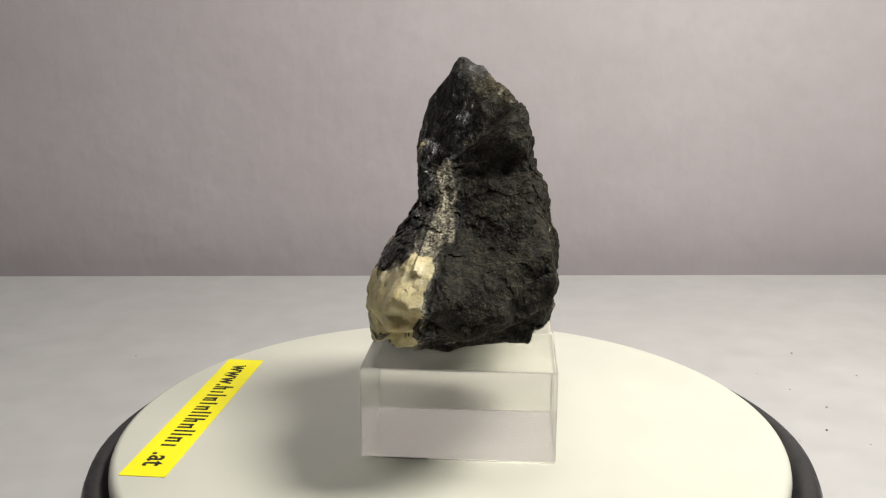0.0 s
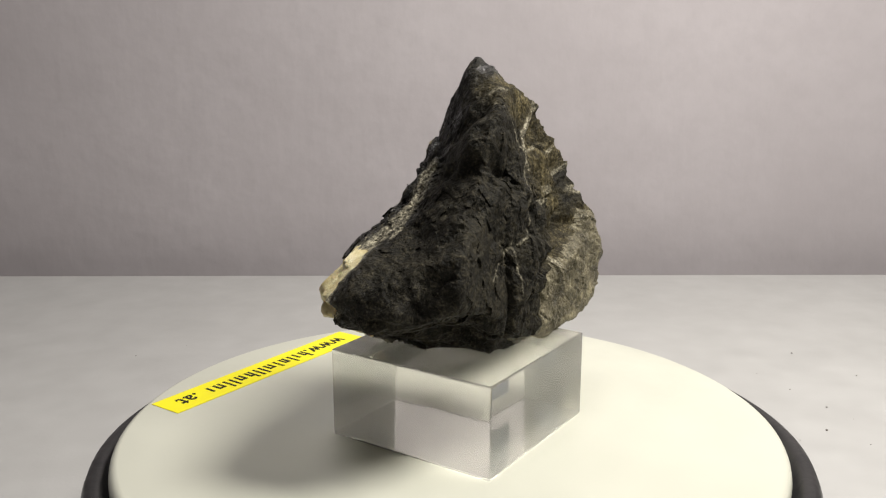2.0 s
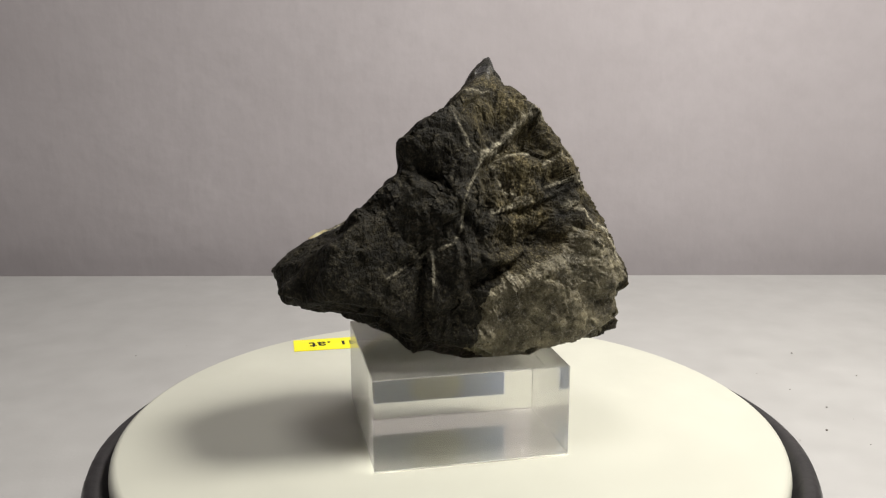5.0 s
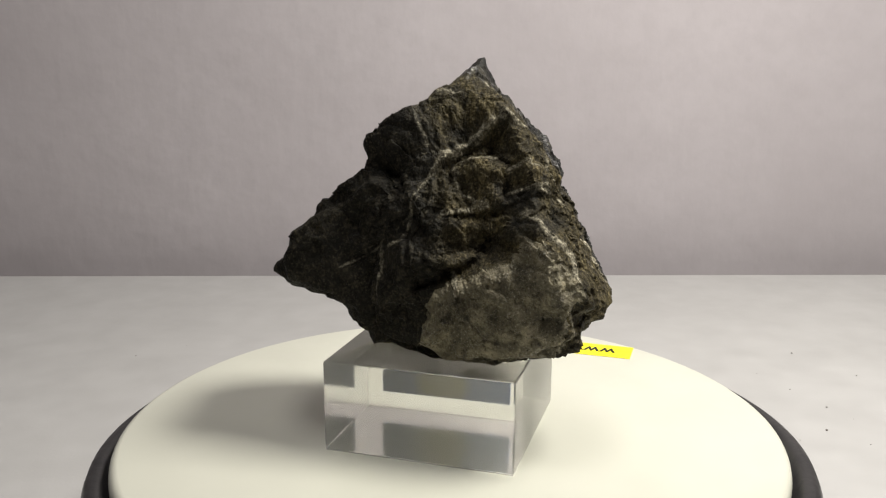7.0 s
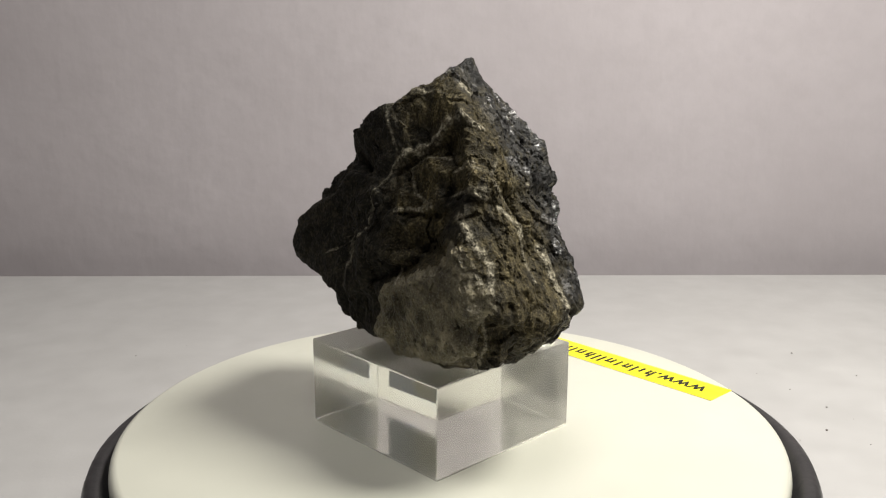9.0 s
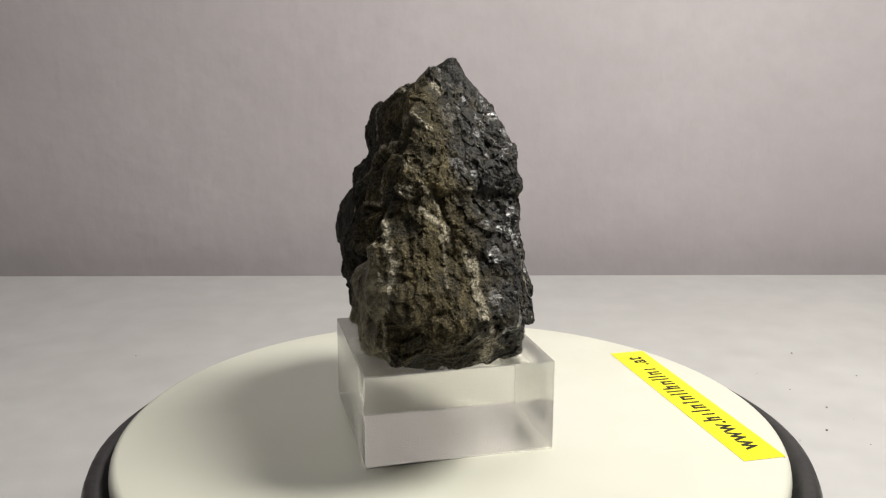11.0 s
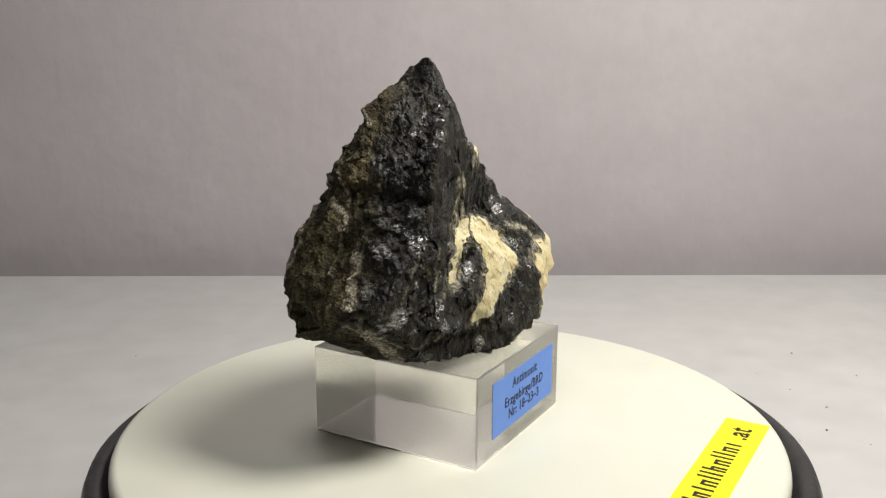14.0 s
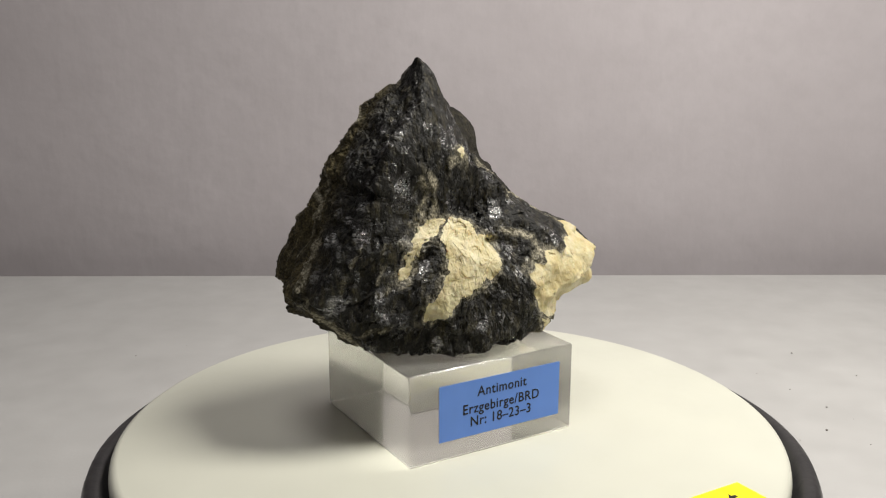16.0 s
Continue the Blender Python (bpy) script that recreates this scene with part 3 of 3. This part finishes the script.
GRAINS = [(0.1429, 0.1619, 0.00042), (0.1247, 0.0843, 0.00046), (0.1329, 0.1039, 0.00033), (0.1577, 0.1353, 0.00026), (0.1265, 0.1210, 0.00028), (0.1128, 0.0764, 0.00020), (0.1340, 0.0731, 0.00022),
          (-0.1291, 0.1603, 0.00024), (0.1377, 0.0933, 0.00016), (-0.1119, 0.1737, 0.00016), (0.1420, 0.0700, 0.00015), (0.1380, 0.0560, 0.00016), (0.1200, 0.1380, 0.00013)]

def unit(az, el):
    a, e = radians(az), radians(el)
    return np.array((math.cos(e) * math.cos(a), math.cos(e) * math.sin(a), math.sin(e)))


def lattice(ix, iy, iz, seed):
    h = (ix * 374761393 + iy * 668265263 + iz * 2147483647 + seed * 1274126177) & 0xFFFFFFFF
    h = ((h ^ (h >> 13)) * 1103515245 + 12345) & 0xFFFFFFFF
    h = ((h ^ (h >> 16)) * 2246822519) & 0xFFFFFFFF
    return ((h ^ (h >> 15)) & 0xFFFFFF) / 0xFFFFFF


def soft_noise(p, seed=0):
    """Value noise in -1 .. 1 at the points p."""
    i = np.floor(p).astype(np.int64)
    f = p - i
    f = f * f * (3 - 2 * f)
    out = np.zeros(len(p))
    for dx in (0, 1):
        for dy in (0, 1):
            for dz in (0, 1):
                w = (f[:, 0] if dx else 1 - f[:, 0]) * (f[:, 1] if dy else 1 - f[:, 1]) * (f[:, 2] if dz else 1 - f[:, 2])
                out += w * lattice(i[:, 0] + dx, i[:, 1] + dy, i[:, 2] + dz, seed)
    return out * 2 - 1


def rough_noise(p, octaves, seed=0, fade=0.5):
    out, size, amount = np.zeros(len(p)), 1.0, 1.0
    for o in range(octaves):
        out += amount * soft_noise(p * size, seed + o)
        size, amount = size * 2.07, amount * fade
    return out


def chipped(p, seed, tilt):
    """Cells broken along random small planes: the height over each cell, and the distance to its border."""
    i = np.floor(p).astype(np.int64)
    near, second, height = np.full(len(p), 9.0), np.full(len(p), 9.0), np.zeros(len(p))
    for dx in (-1, 0, 1):
        for dy in (-1, 0, 1):
            for dz in (-1, 0, 1):
                c = [i[:, k] + d for k, d in enumerate((dx, dy, dz))]
                seat = np.stack([c[k] + lattice(*c, seed + k) for k in range(3)], 1)
                way = p - seat
                dist = np.sqrt((way ** 2).sum(1))
                lean = np.stack([lattice(*c, seed + 5 + k) - 0.5 for k in range(3)], 1)
                h = (way * lean).sum(1) * tilt + lattice(*c, seed + 9) - 0.5
                closer = dist < near
                second = np.where(closer, near, np.minimum(second, dist))
                height = np.where(closer, h, height)
                near = np.where(closer, dist, near)
    return height, second - near


def cleaved_radius(ways):
    """Millimetres from the heart of the stone to the flat planes along which its blocks were split."""
    out = np.zeros(len(ways))
    for planes in CLEAVED:
        reach = np.full(len(ways), 60.0)
        for az, el, dist in planes:
            c = ways @ unit(az, el)
            reach = np.minimum(reach, np.where(c > 0.02, dist / np.maximum(c, 0.02), 60.0))
        out = np.maximum(out, reach)
    return out


def worn_radius(ways):
    """The same with worn edges, dented and swollen here and there."""
    out = cleaved_radius(ways) * 2
    for az, el in ((0, 0), (90, 0), (180, 0), (270, 0), (0, 90), (0, -90)):
        near = ways + 0.04 * unit(az, el)
        out += cleaved_radius(near / np.linalg.norm(near, axis=1)[:, None])
    out /= 8
    for az, el, spread, amount in DENTS + HOLLOWS + KNOBS + CHIPS + BOWLS:
        out += amount * np.exp((ways @ unit(az, el) - 1) / spread ** 2)
    return out


def inside_patch(ways, reach, corners):
    """Millimetres inside (+) or outside (-) a patch whose corners are directions from the heart."""
    c = np.array([unit(*q) for q in corners])
    axis = c.mean(0) / np.linalg.norm(c.mean(0))
    u = np.cross((0.0, 0.0, 1.0), axis)
    u /= np.linalg.norm(u)
    v = np.cross(axis, u)
    c2 = np.stack(((c @ u) / (c @ axis), (c @ v) / (c @ axis)), 1)
    d = ways @ axis
    ok = d > 0.35
    d = np.where(ok, d, 1)
    x, y = (ways @ u) / d, (ways @ v) / d
    far, within = np.full(len(ways), 9.0), np.zeros(len(ways), bool)
    for a, b in zip(c2, np.roll(c2, -1, 0)):
        e = b - a
        s = np.clip(((x - a[0]) * e[0] + (y - a[1]) * e[1]) / max(e @ e, 1e-12), 0, 1)
        far = np.minimum(far, np.hypot(x - a[0] - s * e[0], y - a[1] - s * e[1]))
        if abs(b[1] - a[1]) > 1e-12:
            within ^= ((a[1] > y) != (b[1] > y)) & (x < e[0] * (y - a[1]) / e[1] + a[0])
    return np.where(ok, np.where(within, far, -far) * reach, -99.0)


def beside_vein(ways, reach, line):
    """Millimetres from a line of directions."""
    c = np.array([unit(*q) for q in line])
    out = np.full(len(ways), 9.0)
    for a, b in zip(c, c[1:]):
        e = b - a
        s = np.clip(((ways - a) @ e) / (e @ e), 0, 1)
        out = np.minimum(out, np.linalg.norm(ways - a - s[:, None] * e, axis=1))
    return out * reach


def above_line(ways, reach, line):
    """Millimetres above (+) or below (-) a line of directions that runs to the right as seen from outside."""
    c = np.array([unit(*q) for q in line])
    out, side = np.full(len(ways), 9.0), np.ones(len(ways))
    for a, b in zip(c, c[1:]):
        e = b - a
        s = np.clip(((ways - a) @ e) / (e @ e), 0, 1)
        d = np.linalg.norm(ways - a - s[:, None] * e, axis=1)
        side = np.where(d < out, np.sign(ways @ np.cross(a, b)), side)
        out = np.minimum(out, d)
    return out * reach * side


def smooth_step(a, b, x):
    s = np.clip((x - a) / (b - a), 0, 1)
    return s * s * (3 - 2 * s)


def specimen():
    bm = bmesh.new()
    bmesh.ops.create_icosphere(bm, subdivisions=8, radius=1)
    ball = bpy.data.meshes.new("ball")
    bm.to_mesh(ball)
    bm.free()
    ways = np.zeros(len(ball.vertices) * 3)
    ball.vertices.foreach_get("co", ways)
    ways = ways.reshape(-1, 3)
    ways /= np.linalg.norm(ways, axis=1)[:, None]
    tris = np.zeros(len(ball.polygons) * 3, np.int32)
    ball.loops.foreach_get("vertex_index", tris)
    tris = tris.reshape(-1, 3)
    bpy.data.meshes.remove(ball)

    # the edges of the blocks wander
    bent = ways + 0.014 * np.stack([rough_noise(ways * 7, 3, 20 + 7 * k) for k in range(3)], 1)
    bent /= np.linalg.norm(bent, axis=1)[:, None]
    reach = worn_radius(bent)
    p = ways * reach[:, None]                       # millimetres from the heart
    x, y, z = p.T

    # which mineral lies where
    wander = rough_noise(p / 5, 4, 40)
    fray = rough_noise(p / 1.5, 3, 50)
    crystal = smooth_step(5, -3, x - 0.10 * z + 3.5 * wander)
    crystal = np.maximum(crystal, 0.6 * smooth_step(30, 34, y + 2 * wander) * smooth_step(10, 0, x))
    brown = (1 - crystal) * smooth_step(1, 8, y + 0.15 * z + 4 * wander) * smooth_step(0.75, 0.35, 0.5 + 0.2 * wander) * smooth_step(-24, -13, z + 3 * wander)
    patches = {k: inside_patch(ways, reach, v) + 0.7 * fray for k, v in PATCHES.items()}
    patches["main"] += 0.5
    patches["chip"] -= 0.9
    vein = np.zeros(len(ways))
    for width, line in VEINS:
        d = beside_vein(ways, reach, line) + (0.22 * fray + 0.10 * wander) * min(1.0, 1.4 * width)
        vein = np.maximum(vein, min(1.0, 0.2 + 0.95 * width) * smooth_step(width, 0.3 * width, d))
    near_cream = np.maximum.reduce([v for k, v in patches.items() if k not in ("quartz", "foot")])
    vein = np.maximum(vein, 0.75 * smooth_step(-1.6, 0.0, near_cream + 0.7 * wander))
    vein = np.maximum(vein, 0.9 * smooth_step(-0.3, 0.8, patches["foot"]))

    # relief
    grainy = 0.4 + 0.6 * brown
    lift = 0.70 * rough_noise(p / 7, 3, 60, 0.5)
    lift += (0.20 + 0.10 * brown) * (1 - 2 * np.abs(rough_noise(p / 3.2, 4, 70, 0.6)))
    along = np.stack((x / 1.2, y / 1.6, z / 6.0), 1) + 0.25 * wander[:, None]
    lift += 0.34 * (0.25 + brown) * (1 - 0.75 * crystal) * rough_noise(along, 4, 80, 0.6)
    skew = p + 0.8 * np.stack((wander, -wander, 0.5 * wander), 1)
    broken, _ = chipped(np.stack((skew[:, 0] / 4.2, skew[:, 1] / 4.2, skew[:, 2] / 4.8), 1), 90, 2.2)
    lift += (0.48 + 0.04 * crystal) * broken
    splint, _ = chipped(np.stack((x / 1.1, y / 1.1, z / 1.8), 1), 130, 2.2)
    lift += (0.10 + 0.16 * crystal + 0.06 * brown) * splint
    lift += 0.09 * (grainy - 0.2 * crystal) * rough_noise(p / 0.8, 3, 150)
    lift += 0.22 * vein
    blocky, _ = chipped(p / 2.2, 170, 1.2)
    sheaf, _ = chipped(np.stack((skew[:, 0] / 2.4, skew[:, 1] / 2.4, skew[:, 2] / 3.2), 1), 210, 2.6)
    lift += 0.36 * crystal * (1 - 0.7 * vein) * (0.25 + 0.75 * smooth_step(-12, -2, y)) * sheaf
    cream = np.maximum.reduce([v for k, v in patches.items() if k not in ("quartz", "foot")])
    on = smooth_step(-0.4, 0.6, cream)
    lift = lift * (1 - 0.6 * on) + on * (0.15 + 0.22 * blocky)
    glassy = smooth_step(-0.4, 0.6, patches["quartz"])
    lift = lift * (1 - 0.3 * glassy) + glassy * (0.15 * splint + 0.45 * blocky)

    for lip, drop, under, line in LEDGES:
        d = above_line(ways, reach, line) + 0.25 * fray + 0.35 * wander
        lift += lip * np.exp(-(d / 1.6) ** 2) * (0.7 + 0.4 * fray)
        lift -= drop * smooth_step(0.0, -0.8, d) * smooth_step(-under, -0.8, d)
    for height, width, line in CRESTS:
        d = beside_vein(ways, reach, line) + 0.3 * fray + 0.3 * wander
        lift += height * smooth_step(width, 0.0, d) * (0.75 + 0.4 * wander)
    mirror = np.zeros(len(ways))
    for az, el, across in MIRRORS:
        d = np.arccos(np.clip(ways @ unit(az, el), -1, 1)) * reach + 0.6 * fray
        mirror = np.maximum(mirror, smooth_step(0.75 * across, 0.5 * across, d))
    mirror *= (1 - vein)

    for width, depth, line in CRACKS:
        d = beside_vein(ways, reach, line) + 0.3 * fray + 0.25 * wander
        lift -= (1 - 0.6 * crystal) * depth * smooth_step(width, 0.0, d) * (0.75 + 0.35 * fray)

    lift *= 1 - 0.4 * smooth_step(26, 33, z)        # the tip is worn
    reach = reach + lift
    p = ways * reach[:, None]
    tip = smooth_step(16, 33, p[:, 2])
    p += tip[:, None] * np.array((1.7, -1.4, -0.8))
    p += HEART
    p[:, 2] = np.where(p[:, 2] < 0.25, 0.03 + 0.25 * np.clip(p[:, 2] + 1.5, 0, 9) / 7, p[:, 2])   # it stands on a few flat spots
    p *= 0.001

    stone = tagged(new("ore_specimen"), "dark grey ore stone with cream calcite patches and pale veins", "mineral specimen")
    stone.location = (0, 0, BH)

    def piece(name, faces, material_, label):
        if not len(faces):
            return
        used, flat = np.unique(faces, return_inverse=True)
        me = bpy.data.meshes.new(name)
        me.vertices.add(len(used))
        me.vertices.foreach_set("co", p[used].astype(np.float32).ravel())
        me.loops.add(faces.size)
        me.loops.foreach_set("vertex_index", flat.ravel().astype(np.int32))
        me.polygons.add(len(faces))
        me.polygons.foreach_set("loop_start", np.arange(0, faces.size, 3, dtype=np.int32))
        me.update(calc_edges=True)
        me.polygons.foreach_set("use_smooth", np.ones(len(faces), bool))
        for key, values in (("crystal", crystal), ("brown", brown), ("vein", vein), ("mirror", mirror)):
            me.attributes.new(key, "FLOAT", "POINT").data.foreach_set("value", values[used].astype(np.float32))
        me.set_sharp_from_angle(angle=radians(32))
        me.materials.append(material_)
        ob = new(name, me)
        ob.parent = stone
        tagged(ob, label)

    owner = np.zeros(len(tris), int)
    groups = [("calcite_toe", ("toe_side", "toe_end", "toe_foot"), AMBER, "amber to cream calcite crust"),
              ("calcite_patch", ("main", "arm"), CALCITE, "cream yellow calcite patch"),
              ("calcite_chip", ("chip",), CALCITE, "cream calcite chip"),
              ("quartz_patch", ("quartz",), QUARTZ, "olive grey glittering quartz")]
    for number, (_, keys, _, _) in enumerate(groups, 1):
        value = np.maximum.reduce([patches[k] for k in keys])[tris].mean(1)
        owner[(value > 0) & (owner == 0)] = number
    piece("rock", tris[owner == 0], ROCK, "dark ore rock, partly glittering, partly dull")
    for number, (name, _, material_, label) in enumerate(groups, 1):
        piece(name, tris[owner == number], material_, label)
    return stone


stone = specimen()

# ---- grit on the table ----
for gx, gy, size in GRAINS:
    bm = bmesh.new()
    bmesh.ops.create_icosphere(bm, subdivisions=1, radius=size)
    for v in bm.verts:
        v.co = Vector((v.co.x * random.uniform(0.7, 1.3), v.co.y * random.uniform(0.7, 1.3), v.co.z * 0.5 + size * 0.4))
    crumb = tagged(part("crumb", bm, GRIT), "tiny dark crumb lying on the table", "crumb", "crumbs on the table")
    crumb.location = (gx, gy, TABLE)


def motions():
    # the plate's axis leans a little towards the camera
    lean = pose(-0.0003, 0, 0, 0.5, 0.15, 0)
    seat = pose(0, 0, -TABLE)
    askew = pose(-0.0590, -0.0325, 0, 0, 0, -0.9) @ pose(0.0590, 0.0325, 0)
    for thing, z in ((plate, 0.0), (sticker, 0.0), (block, 0.0), (stone, BH)):
        rows = []
        for t in range(0, 17, 2):
            m = lean @ pose(0, 0, z, 0, 0, -4.543 - 14.6754 * t)
            m = m @ askew if thing is sticker else m
            rows.append((t, seat @ m @ seat.inverted() if thing is plate else m))
        walk(thing, rows)


motions()
